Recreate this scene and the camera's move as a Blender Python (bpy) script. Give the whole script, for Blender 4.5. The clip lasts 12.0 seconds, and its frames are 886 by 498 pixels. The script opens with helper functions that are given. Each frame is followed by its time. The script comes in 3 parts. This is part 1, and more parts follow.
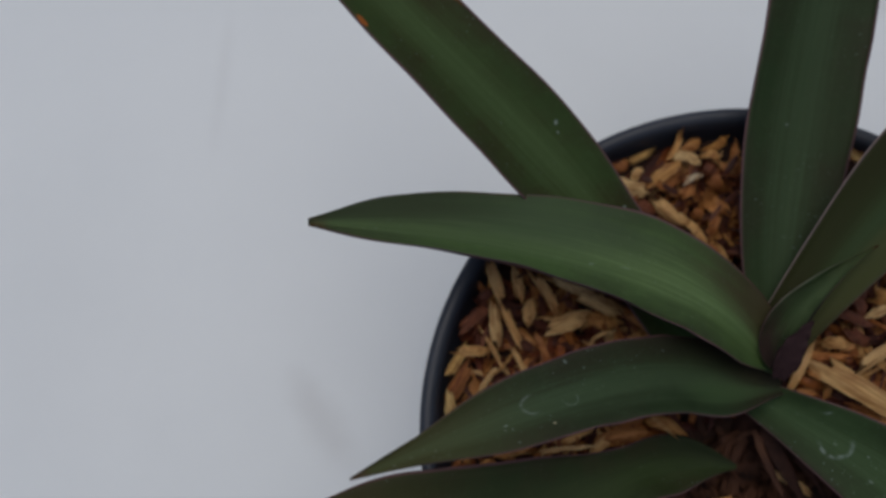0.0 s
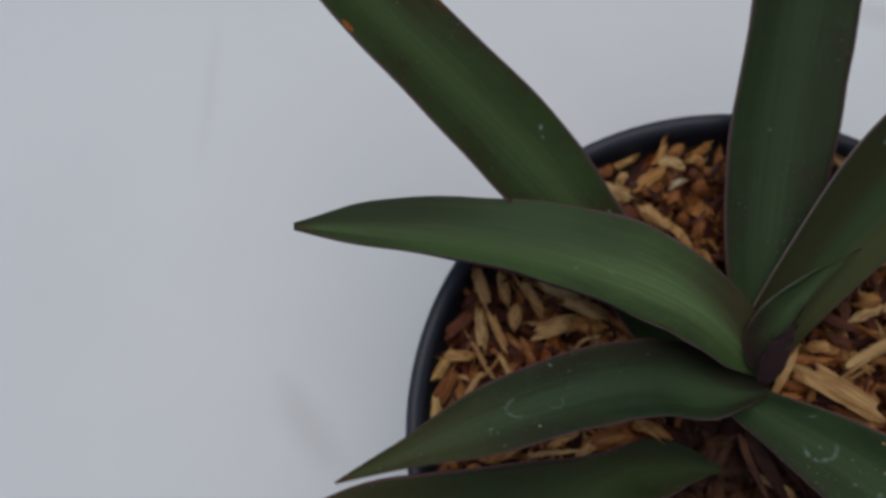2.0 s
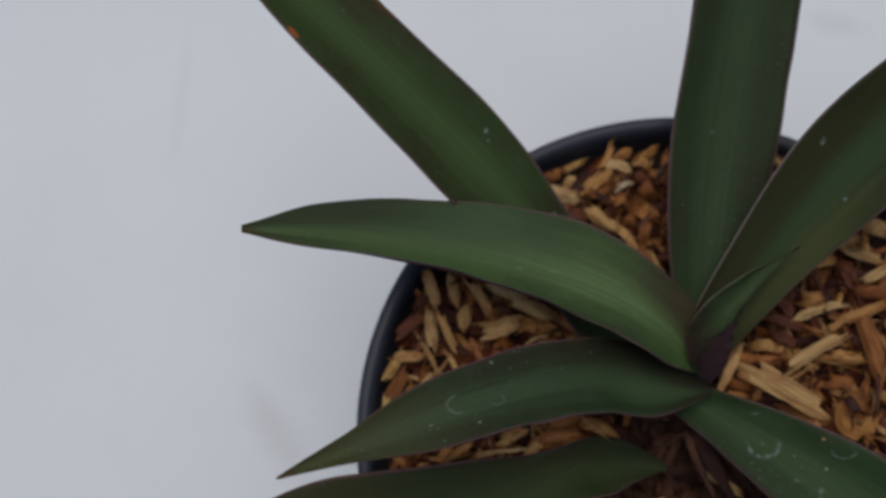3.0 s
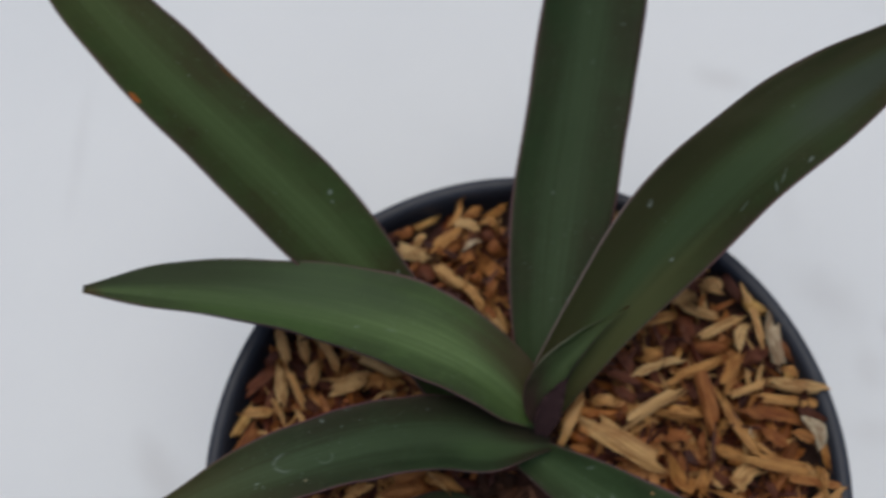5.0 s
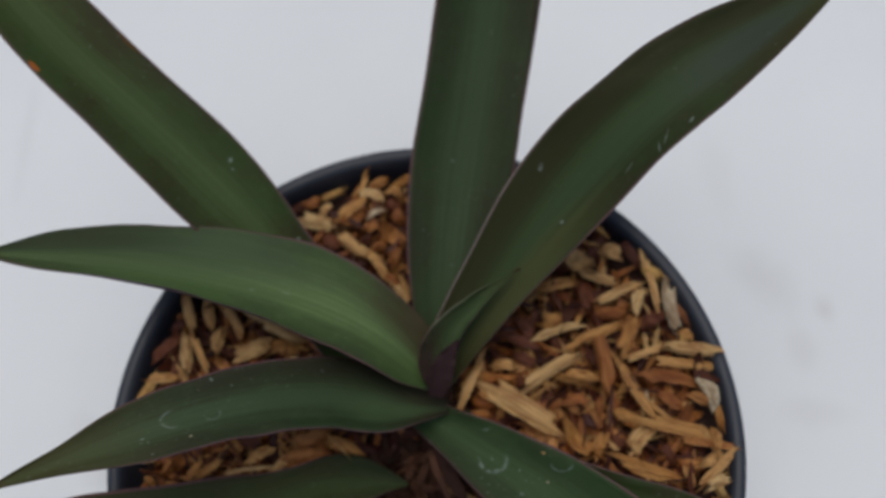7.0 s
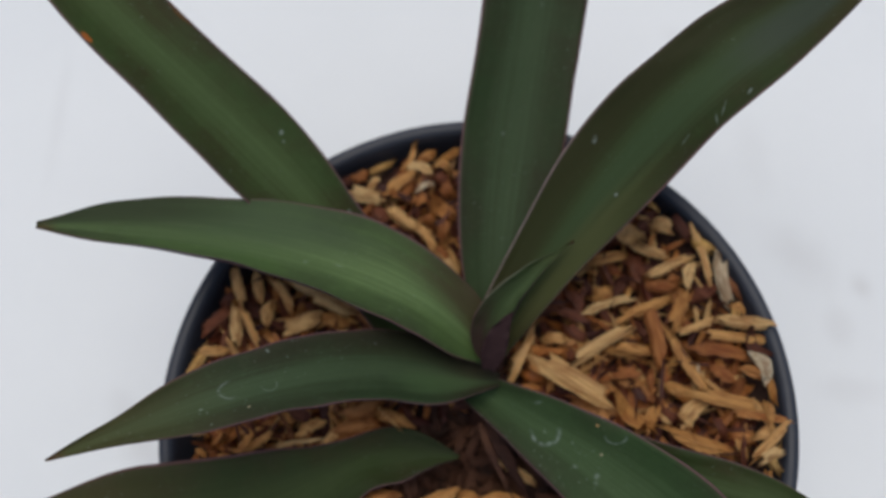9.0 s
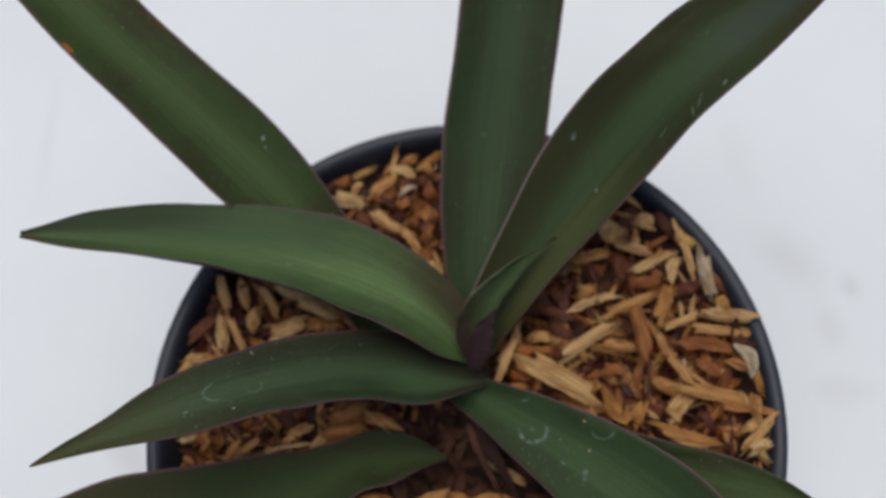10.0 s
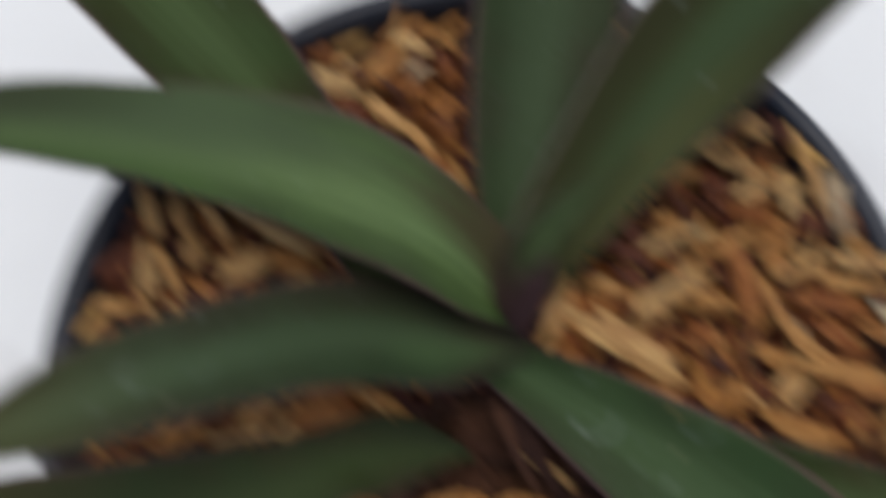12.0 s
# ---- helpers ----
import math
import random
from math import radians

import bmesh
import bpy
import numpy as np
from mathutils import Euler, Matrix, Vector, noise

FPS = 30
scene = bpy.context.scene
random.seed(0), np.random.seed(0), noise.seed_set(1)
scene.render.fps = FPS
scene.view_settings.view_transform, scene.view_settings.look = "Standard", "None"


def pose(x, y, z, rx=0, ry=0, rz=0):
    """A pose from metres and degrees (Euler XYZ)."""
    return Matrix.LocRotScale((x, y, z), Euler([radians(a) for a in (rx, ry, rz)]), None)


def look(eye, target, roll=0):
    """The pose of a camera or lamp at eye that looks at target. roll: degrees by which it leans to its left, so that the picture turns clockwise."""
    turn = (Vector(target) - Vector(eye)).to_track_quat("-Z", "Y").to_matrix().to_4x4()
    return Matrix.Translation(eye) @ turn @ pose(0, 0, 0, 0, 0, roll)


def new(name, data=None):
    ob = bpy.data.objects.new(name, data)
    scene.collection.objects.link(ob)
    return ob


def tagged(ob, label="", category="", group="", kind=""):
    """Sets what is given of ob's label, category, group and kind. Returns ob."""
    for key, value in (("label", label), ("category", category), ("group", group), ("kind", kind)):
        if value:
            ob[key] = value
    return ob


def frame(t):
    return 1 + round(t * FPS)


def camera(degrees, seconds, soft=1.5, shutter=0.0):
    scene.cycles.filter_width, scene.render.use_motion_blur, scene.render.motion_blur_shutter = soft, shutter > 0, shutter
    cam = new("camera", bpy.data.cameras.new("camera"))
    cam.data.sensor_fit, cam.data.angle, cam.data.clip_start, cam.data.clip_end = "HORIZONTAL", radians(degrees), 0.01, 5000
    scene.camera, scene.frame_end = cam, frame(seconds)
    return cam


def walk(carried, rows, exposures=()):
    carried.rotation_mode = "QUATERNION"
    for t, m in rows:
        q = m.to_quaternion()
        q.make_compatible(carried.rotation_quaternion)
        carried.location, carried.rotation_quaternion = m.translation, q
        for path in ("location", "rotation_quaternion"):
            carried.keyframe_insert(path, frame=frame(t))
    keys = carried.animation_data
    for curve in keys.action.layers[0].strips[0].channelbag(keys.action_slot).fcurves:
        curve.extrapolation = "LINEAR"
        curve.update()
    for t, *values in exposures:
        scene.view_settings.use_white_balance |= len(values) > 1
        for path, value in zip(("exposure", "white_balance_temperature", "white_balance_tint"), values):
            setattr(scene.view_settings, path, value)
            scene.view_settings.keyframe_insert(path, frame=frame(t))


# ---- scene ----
cam = camera(47.02, 12.0, soft=3.1, shutter=0.6)
PATH = [
    (0, (-0.03801, -0.00317, 0.24112), (-0.04764, 0.02563, 0.09422), -18.56),
    (0.5, (-0.03951, -0.00131, 0.24073), (-0.04805, 0.02577, 0.09344), -17.55),
    (1, (-0.04010, -0.00115, 0.24106), (-0.04902, 0.02698, 0.09400), -17.67),
    (1.5, (-0.03995, -0.00277, 0.24079), (-0.04860, 0.02692, 0.09401), -16.50),
    (2, (-0.03722, -0.00429, 0.24123), (-0.04546, 0.02617, 0.09459), -15.37),
    (2.5, (-0.03322, -0.00779, 0.24189), (-0.04183, 0.02505, 0.09578), -15.16),
    (4.3, (-0.01926, -0.00654, 0.24519), (-0.02418, 0.02706, 0.09908), -9.08),
    (4.5, (-0.01830, -0.00728, 0.24516), (-0.02090, 0.02902, 0.09964), -5.05),
    (5, (-0.00679, -0.00438, 0.24686), (-0.01191, 0.03328, 0.10175), -8.59),
    (5.5, (0.00125, -0.00489, 0.24784), (-0.00387, 0.03684, 0.10385), -8.04),
    (6, (0.01028, -0.00786, 0.24843), (0.00420, 0.03655, 0.10529), -8.97),
    (6.5, (0.01559, -0.01189, 0.24628), (0.00753, 0.02927, 0.10226), -12.37),
    (7, (0.01188, -0.01387, 0.24626), (0.00501, 0.02666, 0.10200), -10.70),
    (9, (0.00389, -0.01556, 0.24576), (-0.00353, 0.02281, 0.10094), -11.87),
    (9.5, (0.00514, -0.01994, 0.24506), (-0.00240, 0.02033, 0.10076), -12.13),
    (10, (0.00660, -0.02077, 0.24476), (-0.00075, 0.02216, 0.10123), -12.14),
    (10.5, (0.00644, -0.02162, 0.24480), (0.00044, 0.02282, 0.10166), -10.30),
    (10.8, (0.00577, -0.02216, 0.23198), (-0.00053, 0.02487, 0.08969), -10.15),
    (11, (0.00154, -0.02017, 0.21970), (-0.00473, 0.02672, 0.07736), -10.05),
    (11.2, (-0.00133, -0.01628, 0.20783), (-0.00787, 0.02251, 0.06308), -11.49),
    (11.4, (-0.00436, -0.01399, 0.19730), (-0.00976, 0.02408, 0.05231), -9.95),
    (11.5, (-0.00841, -0.00646, 0.19585), (-0.00938, 0.02607, 0.04942), -3.44),
    (11.7, (-0.00840, -0.00221, 0.19647), (-0.01066, 0.02774, 0.04951), -5.84),
    (11.9, (-0.00787, -0.00263, 0.19678), (-0.00882, 0.02631, 0.04960), -3.21),
    (11.9667, (-0.00789, -0.00263, 0.19646), (-0.00810, 0.02617, 0.04925), -1.56),
    (12, (-0.00789, -0.00263, 0.19646), (-0.00467, 0.02315, 0.04872), 5.86),
    (12.0333, (-0.00789, -0.00263, 0.19646), (0.00039, 0.01841, 0.04817), 20.04),
]
EXPOSURES = [(0, -0.70, 6300, 8), (2.5, -0.62, 6320, 8), (4.5, -0.30, 6450, 8), (6.0, -0.29, 6450, 8), (7.0, -0.29, 6450, 8), (9.0, -0.08, 6465, 8), (10.5, -0.03, 6475, 8), (11.5, 0.09, 6540, 8.5), (12, 0.13, 6560, 8.5)]
walk(cam, [(t, look(eye, target, roll)) for t, eye, target, roll in PATH], EXPOSURES)
cam.data.dof.use_dof = True
cam.data.dof.focus_distance = 0.148
cam.data.dof.aperture_fstop = 11.0

# ---- light: open shade under a bright, hazy sky ----
SUN_UP, SUN_TURN = 78.0, -5.0
world = bpy.data.worlds.new("world")
scene.world = world
world.use_nodes = True
wn = world.node_tree.nodes
sky = wn.new("ShaderNodeTexSky")
sky.sky_type = "NISHITA"
sky.sun_disc = False
sky.sun_elevation = radians(SUN_UP)
sky.sun_rotation = radians(SUN_TURN)
sky.dust_density = 4.0
wn["Background"].inputs["Strength"].default_value = 0.117
world.node_tree.links.new(sky.outputs["Color"], wn["Background"].inputs["Color"])
sun_data = bpy.data.lights.new("sun", "SUN")
sun_data.energy = 1.08
sun_data.angle = radians(44)
sun_data.color = (1.0, 0.96, 0.9)
sun = new("sun", sun_data)
sun.matrix_world = look((math.sin(radians(SUN_TURN)) * math.cos(radians(SUN_UP)), math.cos(radians(SUN_TURN)) * math.cos(radians(SUN_UP)), math.sin(radians(SUN_UP))), (0, 0, 0))


# ---- materials ----
def material(name, rough=0.5, spec=0.5):
    m = bpy.data.materials.new(name)
    m.use_nodes = True
    b = m.node_tree.nodes["Principled BSDF"]
    b.inputs["Roughness"].default_value = rough
    b.inputs["Specular IOR Level"].default_value = spec
    return m, m.node_tree.nodes, m.node_tree.links, b


def noise_tex(n, l, vec, scale, detail=4.0, rough=0.55):
    t = n.new("ShaderNodeTexNoise")
    t.inputs["Scale"].default_value = scale
    t.inputs["Detail"].default_value = detail
    t.inputs["Roughness"].default_value = rough
    l.new(vec, t.inputs["Vector"])
    return t.outputs["Fac"]


def ramp(n, l, fac, stops):
    r = n.new("ShaderNodeValToRGB")
    e = r.color_ramp.elements
    while len(e) < len(stops):
        e.new(0.5)
    for k, (p, c) in zip(e, stops):
        k.position, k.color = p, (*c, 1) if len(c) == 3 else c
    l.new(fac, r.inputs["Fac"])
    return r.outputs["Color"]


def mix(n, l, fac, a, b, kind="MIX"):
    x = n.new("ShaderNodeMix")
    x.data_type, x.blend_type = "RGBA", kind
    for s, v in ((x.inputs[0], fac), (x.inputs[6], a), (x.inputs[7], b)):
        if isinstance(v, (int, float)):
            s.default_value = v
        elif isinstance(v, tuple):
            s.default_value = (*v, 1)
        else:
            l.new(v, s)
    return x.outputs[2]


def calc(n, l, op, a, b=None, c=None):
    x = n.new("ShaderNodeMath")
    x.operation = op
    for s, v in zip(x.inputs, (a, b, c)):
        if v is None:
            continue
        if isinstance(v, (int, float)):
            s.default_value = v
        else:
            l.new(v, s)
    return x.outputs[0]


def stretch(n, l, vec, scale, loc=(0, 0, 0)):
    x = n.new("ShaderNodeMapping")
    x.inputs["Scale"].default_value = scale
    x.inputs["Location"].default_value = loc
    l.new(vec, x.inputs["Vector"])
    return x.outputs["Vector"]


def relief(n, l, b, height, strength, dist):
    x = n.new("ShaderNodeBump")
    x.inputs["Strength"].default_value = strength
    x.inputs["Distance"].default_value = dist
    l.new(height, x.inputs["Height"])
    l.new(x.outputs["Normal"], b.inputs["Normal"])


def white_floor_material():
    m, n, l, b = material("white_painted_floor", 0.55, 0.4)
    co = n.new("ShaderNodeTexCoord").outputs["Object"]
    broad = noise_tex(n, l, co, 9.0, 3)
    fine = noise_tex(n, l, co, 60.0, 5)
    col = ramp(n, l, broad, [(0.3, (0.735, 0.765, 0.768)), (0.7, (0.79, 0.815, 0.812))])
    col = mix(n, l, calc(n, l, "MULTIPLY", fine, 0.12), col, (0.62, 0.63, 0.66))
    # scuffs: soft grey smudges with broken outlines
    wob = noise_tex(n, l, co, 45.0, 4, 0.65)
    for x, y, sx, sy, turn, depth in ((0.0926, 0.0376, 0.0032, 0.0044, 20, 0.30), (0.0785, 0.0460, 0.0125, 0.0065, -45, 0.18), (0.0861, 0.0279, 0.0040, 0.0065, 10, 0.14), (0.0875, 0.0130, 0.0110, 0.0042, -5, 0.12),
                                      (0.0570, 0.1040, 0.0100, 0.0042, -15, 0.20), (0.0700, 0.0720, 0.0050, 0.0130, 10, 0.07), (-0.0825, 0.0030, 0.0160, 0.0058, -58, 0.25), (-0.1100, 0.0900, 0.0022, 0.0230, -4, 0.10), (-0.150, 0.030, 0.03, 0.05, 15, 0.05)):
        mp = n.new("ShaderNodeMapping")
        mp.vector_type = "TEXTURE"
        mp.inputs["Location"].default_value = (x, y, 0)
        mp.inputs["Rotation"].default_value = (0, 0, radians(turn))
        mp.inputs["Scale"].default_value = (sx, sy, 1)
        l.new(co, mp.inputs["Vector"])
        ln = n.new("ShaderNodeVectorMath")
        ln.operation = "LENGTH"
        l.new(mp.outputs["Vector"], ln.inputs[0])
        d = calc(n, l, "ADD", ln.outputs["Value"], calc(n, l, "MULTIPLY", calc(n, l, "SUBTRACT", wob, 0.5), 1.6))
        f = n.new("ShaderNodeMapRange")
        f.interpolation_type = "SMOOTHSTEP"
        for k, v in (("From Min", 1.25), ("From Max", 0.1), ("To Min", 0.0), ("To Max", depth)):
            f.inputs[k].default_value = v
        l.new(d, f.inputs["Value"])
        col = mix(n, l, f.outputs["Result"], col, (0.42, 0.40, 0.39))
    l.new(col, b.inputs["Base Color"])
    relief(n, l, b, noise_tex(n, l, co, 220.0, 4), 0.12, 0.001)
    return m


def leaf_material(name, green, pale, dusky, seed, arcs=(), spots=(), scratches=(), tip_fade=0.25, flush_and_light=(), veins=0.22):
    """Arcs and scratches: dried water rings and scuffs at (along, across); spots: (along, across, size, colour)."""
    m, n, l, b = material(name, 0.5, 0.09)
    uv = n.new("ShaderNodeUVMap").outputs["UV"]
    co = n.new("ShaderNodeTexCoord").outputs["Object"]
    sep = n.new("ShaderNodeSeparateXYZ")
    l.new(uv, sep.inputs["Vector"])
    across = calc(n, l, "ABSOLUTE", calc(n, l, "SUBTRACT", sep.outputs["Y"], 0.5))
    streak = noise_tex(n, l, stretch(n, l, uv, (1.1, 11.0, 1.0), (seed, seed, 0)), 1.0, 4, 0.5)
    fine = noise_tex(n, l, stretch(n, l, uv, (3.0, 110.0, 1.0), (seed, 0, 0)), 1.0, 3, 0.6)
    cloud = noise_tex(n, l, stretch(n, l, co, (1, 1, 1), (seed, 0, 0)), 48.0, 4, 0.6)
    mottle = noise_tex(n, l, co, 700.0, 3, 0.7)
    col = ramp(n, l, streak, [(0.25, tuple(0.84 * c for c in green)), (0.6, green), (0.85, tuple(0.7 * g + 0.3 * p for g, p in zip(green, pale)))])

    def band(value, lo, hi, top):
        f = n.new("ShaderNodeMapRange")
        f.interpolation_type = "SMOOTHSTEP"
        for k, v in (("From Min", lo), ("From Max", hi), ("To Min", 0.0), ("To Max", top)):
            f.inputs[k].default_value = v
        l.new(value, f.inputs["Value"])
        return f.outputs["Result"]

    wide = calc(n, l, "ADD", across, calc(n, l, "MULTIPLY", calc(n, l, "SUBTRACT", streak, 0.5), 0.45))
    col = mix(n, l, band(wide, 0.36, 0.0, 0.75), col, pale)
    shade = calc(n, l, "MULTIPLY", ramp(n, l, cloud, [(0.38, (0, 0, 0)), (0.62, (1, 1, 1))]), band(wide, 0.03, 0.34, 0.85))
    col = mix(n, l, shade, col, dusky)
    col = mix(n, l, calc(n, l, "MULTIPLY", fine, 0.2), col, tuple(0.6 * c for c in green))
    col = mix(n, l, band(mottle, 0.5, 0.75, 0.12), col, tuple(1.35 * c for c in pale))
    col = mix(n, l, calc(n, l, "MULTIPLY", band(across, 0.36, 0.48, 0.5), band(cloud, 0.25, 0.7, 1.0)), col, (0.042, 0.036, 0.024))
    col = mix(n, l, calc(n, l, "MULTIPLY", band(across, 0.472, 0.490, 0.95), band(cloud, 0.12, 0.48, 1.0)), col, (0.140, 0.074, 0.080))
    col = mix(n, l, band(sep.outputs["X"], 0.62, 1.0, tip_fade), col, (0.085, 0.082, 0.026))
    col = mix(n, l, band(sep.outputs["X"], 0.965, 0.992, 0.85), col, (0.075, 0.035, 0.014))
    lines = noise_tex(n, l, stretch(n, l, uv, (1.6, 40.0, 1.0), (seed, 2.0, 0)), 1.0, 2, 0.4)
    broken = noise_tex(n, l, stretch(n, l, uv, (9.0, 5.0, 1.0), (seed, 5.0, 0)), 1.0, 3, 0.6)
    vein = calc(n, l, "MULTIPLY", band(lines, 0.5, 0.64, veins), band(broken, 0.30, 0.62, 1.0))
    col = mix(n, l, calc(n, l, "MULTIPLY", vein, band(across, 0.40, 0.06, 1.0)), col, tuple(1.35 * c for c in pale))
    col = mix(n, l, band(lines, 0.46, 0.32, 0.7 * veins), col, tuple(0.72 * c for c in green))
    white = (0.30, 0.36, 0.33)
    dust = noise_tex(n, l, co, 1900.0, 1, 0.4)
    col = mix(n, l, calc(n, l, "MULTIPLY", band(dust, 0.70, 0.78, 0.35), band(cloud, 0.4, 0.65, 1.0)), col, white)
    blade = stretch(n, l, uv, (85.0, 17.0, 1.0))  # millimetres along and across

    def local(u, v, ru, rv, turn):
        mp = n.new("ShaderNodeMapping")
        mp.vector_type = "TEXTURE"
        mp.inputs["Location"].default_value = (u * 85.0, v * 17.0, 0)
        mp.inputs["Rotation"].default_value = (0, 0, radians(turn))
        mp.inputs["Scale"].default_value = (ru, rv, 1)
        l.new(blade, mp.inputs["Vector"])
        ln = n.new("ShaderNodeVectorMath")
        ln.operation = "LENGTH"
        l.new(mp.outputs["Vector"], ln.inputs[0])
        return mp.outputs["Vector"], ln.outputs["Value"]

    grit = noise_tex(n, l, co, 900.0, 2)
    # soft patches: leaf pigment, and shade or sheen put into the colour
    for u, v, ru, rv, tint, power in flush_and_light:
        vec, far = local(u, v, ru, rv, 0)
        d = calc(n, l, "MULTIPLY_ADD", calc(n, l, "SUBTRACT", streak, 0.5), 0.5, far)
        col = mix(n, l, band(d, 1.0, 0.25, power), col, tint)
    for u, v, ru, rv, turn, power in arcs:
        vec, far = local(u, v, ru, rv, turn)
        sp = n.new("ShaderNodeSeparateXYZ")
        l.new(vec, sp.inputs["Vector"])
        wob = calc(n, l, "MULTIPLY_ADD", calc(n, l, "SUBTRACT", noise_tex(n, l, co, 260.0, 2), 0.5), 0.5, far)
        off = calc(n, l, "ABSOLUTE", calc(n, l, "SUBTRACT", wob, 1.0))
        ring = calc(n, l, "MULTIPLY", band(off, 0.2, 0.0, 1.15 * power), band(sp.outputs["Y"], 0.5, -0.6, 1.0))
        col = mix(n, l, calc(n, l, "MULTIPLY", ring, band(grit, 0.3, 0.6, 1.0)), col, white)
    for u, v, ru, rv, turn, power in scratches:
        vec, far = local(u, v, ru, rv, turn)
        col = mix(n, l, calc(n, l, "MULTIPLY", band(far, 1.0, 0.2, power), band(grit, 0.3, 0.6, 1.0)), col, white)
    for u, v, ru, rv, tint in spots:
        vec, far = local(u, v, ru, rv, 0)
        d = calc(n, l, "MULTIPLY_ADD", calc(n, l, "SUBTRACT", grit, 0.5), 0.9, far)
        col = mix(n, l, band(d, 1.0, 0.6, 0.9), col, tint)
    l.new(col, b.inputs["Base Color"])
    l.new(calc(n, l, "MULTIPLY_ADD", cloud, 0.25, 0.38), b.inputs["Roughness"])
    thin = n.new("ShaderNodeBsdfTranslucent")
    l.new(mix(n, l, 1.0, col, (1.6, 1.5, 0.6), "MULTIPLY"), thin.inputs["Color"])
    both = n.new("ShaderNodeMixShader")
    both.inputs["Fac"].default_value = 0.10
    l.new(b.outputs["BSDF"], both.inputs[1])
    l.new(thin.outputs["BSDF"], both.inputs[2])
    l.new(both.outputs["Shader"], n["Material Output"].inputs["Surface"])
    relief(n, l, b, calc(n, l, "ADD", streak, calc(n, l, "MULTIPLY", fine, 0.5)), 0.25, 0.0006)
    return m


def plain_material(name, lo, hi, rough, scale, bump=0.2, stretched=(1, 1, 1), spec=0.4):
    m, n, l, b = material(name, rough, spec)
    co = stretch(n, l, n.new("ShaderNodeTexCoord").outputs["Object"], stretched)
    a = noise_tex(n, l, co, scale, 5)
    c = noise_tex(n, l, co, scale * 6, 3)
    col = ramp(n, l, a, [(0.3, lo), (0.7, hi)])
    col = mix(n, l, calc(n, l, "MULTIPLY", c, 0.3), col, tuple(0.6 * k for k in lo))
    l.new(col, b.inputs["Base Color"])
    l.new(calc(n, l, "MULTIPLY_ADD", a, 0.25, rough - 0.12), b.inputs["Roughness"])
    relief(n, l, b, c, bump, 0.0008)
    return m


def husk_material(name, stops, island=False):
    """Dry hull: fibres along its length, colour by the piece."""
    m, n, l, b = material(name, 0.5, 0.45)
    tc = n.new("ShaderNodeTexCoord")
    if island:
        rnd = n.new("ShaderNodeNewGeometry").outputs["Random Per Island"]
        co = stretch(n, l, tc.outputs["Object"], (160.0, 160.0, 160.0))
    else:
        rnd = n.new("ShaderNodeObjectInfo").outputs["Random"]
        co = tc.outputs["Object"]
    col = ramp(n, l, rnd, stops)
    off = n.new("ShaderNodeVectorMath")
    off.operation = "ADD"
    cb = n.new("ShaderNodeCombineXYZ")
    l.new(calc(n, l, "MULTIPLY", rnd, 37.0), cb.inputs["X"])
    l.new(co, off.inputs[0])
    l.new(cb.outputs["Vector"], off.inputs[1])
    fibre = noise_tex(n, l, stretch(n, l, off.outputs["Vector"], (1.5, 14.0, 3.0)), 1.0, 5, 0.65)
    blotch = noise_tex(n, l, off.outputs["Vector"], 2.2, 3)
    col = mix(n, l, ramp(n, l, fibre, [(0.35, (0.85, 0.85, 0.85)), (0.6, (0, 0, 0))]), col, mix(n, l, 1.0, col, (0.66, 0.54, 0.42), "MULTIPLY"))
    col = mix(n, l, ramp(n, l, blotch, [(0.44, (0, 0, 0)), (0.66, (0.85, 0.85, 0.85))]), col, mix(n, l, 1.0, col, (0.55, 0.38, 0.28), "MULTIPLY"))
    l.new(col, b.inputs["Base Color"])
    relief(n, l, b, fibre, 0.35, 0.05 if not island else 0.0006)
    thin = n.new("ShaderNodeBsdfTranslucent")
    l.new(mix(n, l, 1.0, col, (1.0, 0.72, 0.45), "MULTIPLY"), thin.inputs["Color"])
    both = n.new("ShaderNodeMixShader")
    both.inputs["Fac"].default_value = 0.34
    l.new(b.outputs["BSDF"], both.inputs[1])
    l.new(thin.outputs["BSDF"], both.inputs[2])
    l.new(both.outputs["Shader"], n["Material Output"].inputs["Surface"])
    return m


FLOOR = white_floor_material()
OLIVE, ORANGE, CREAM = (0.036, 0.030, 0.012), (0.34, 0.10, 0.02), (0.30, 0.27, 0.17)
MAROON = (0.036, 0.022, 0.018)
LEAF_A = leaf_material("leaf_arching", (0.064, 0.112, 0.034), (0.124, 0.186, 0.074), (0.040, 0.054, 0.025), 4.1, flush_and_light=((0.113, 0.138, 26.0, 8.0, (0.052, 0.040, 0.020), 0.85), (0.106, 0.713, 22.0, 5.0, (0.064, 0.104, 0.030), 0.5), (0.663, 0.250, 26.0, 7.0, (0.058, 0.085, 0.044), 0.6), (0.819, 0.312, 34.0, 13.0, (0.044, 0.070, 0.034), 0.4), (0.894, 0.200, 20.0, 7.0, (0.034, 0.046, 0.022), 0.8)), tip_fade=0.1, veins=0.36, scratches=((0.562, 0.638, 0.8, 0.2, 20, 0.4), (0.494, 0.562, 1.6, 0.15, 5, 0.3)))
LEAF_B = leaf_material("leaf_scorched", (0.037, 0.064, 0.018), (0.068, 0.106, 0.038), OLIVE, 1.7, spots=((0.725, 0.950, 1.0, 0.6, ORANGE), (0.675, 0.025, 2.0, 0.4, (0.10, 0.05, 0.015))), scratches=((0.456, 0.188, 0.35, 0.6, 20, 0.6), (0.300, 0.150, 0.3, 0.5, 0, 0.6), (0.444, 0.238, 0.3, 0.3, 40, 0.5)))
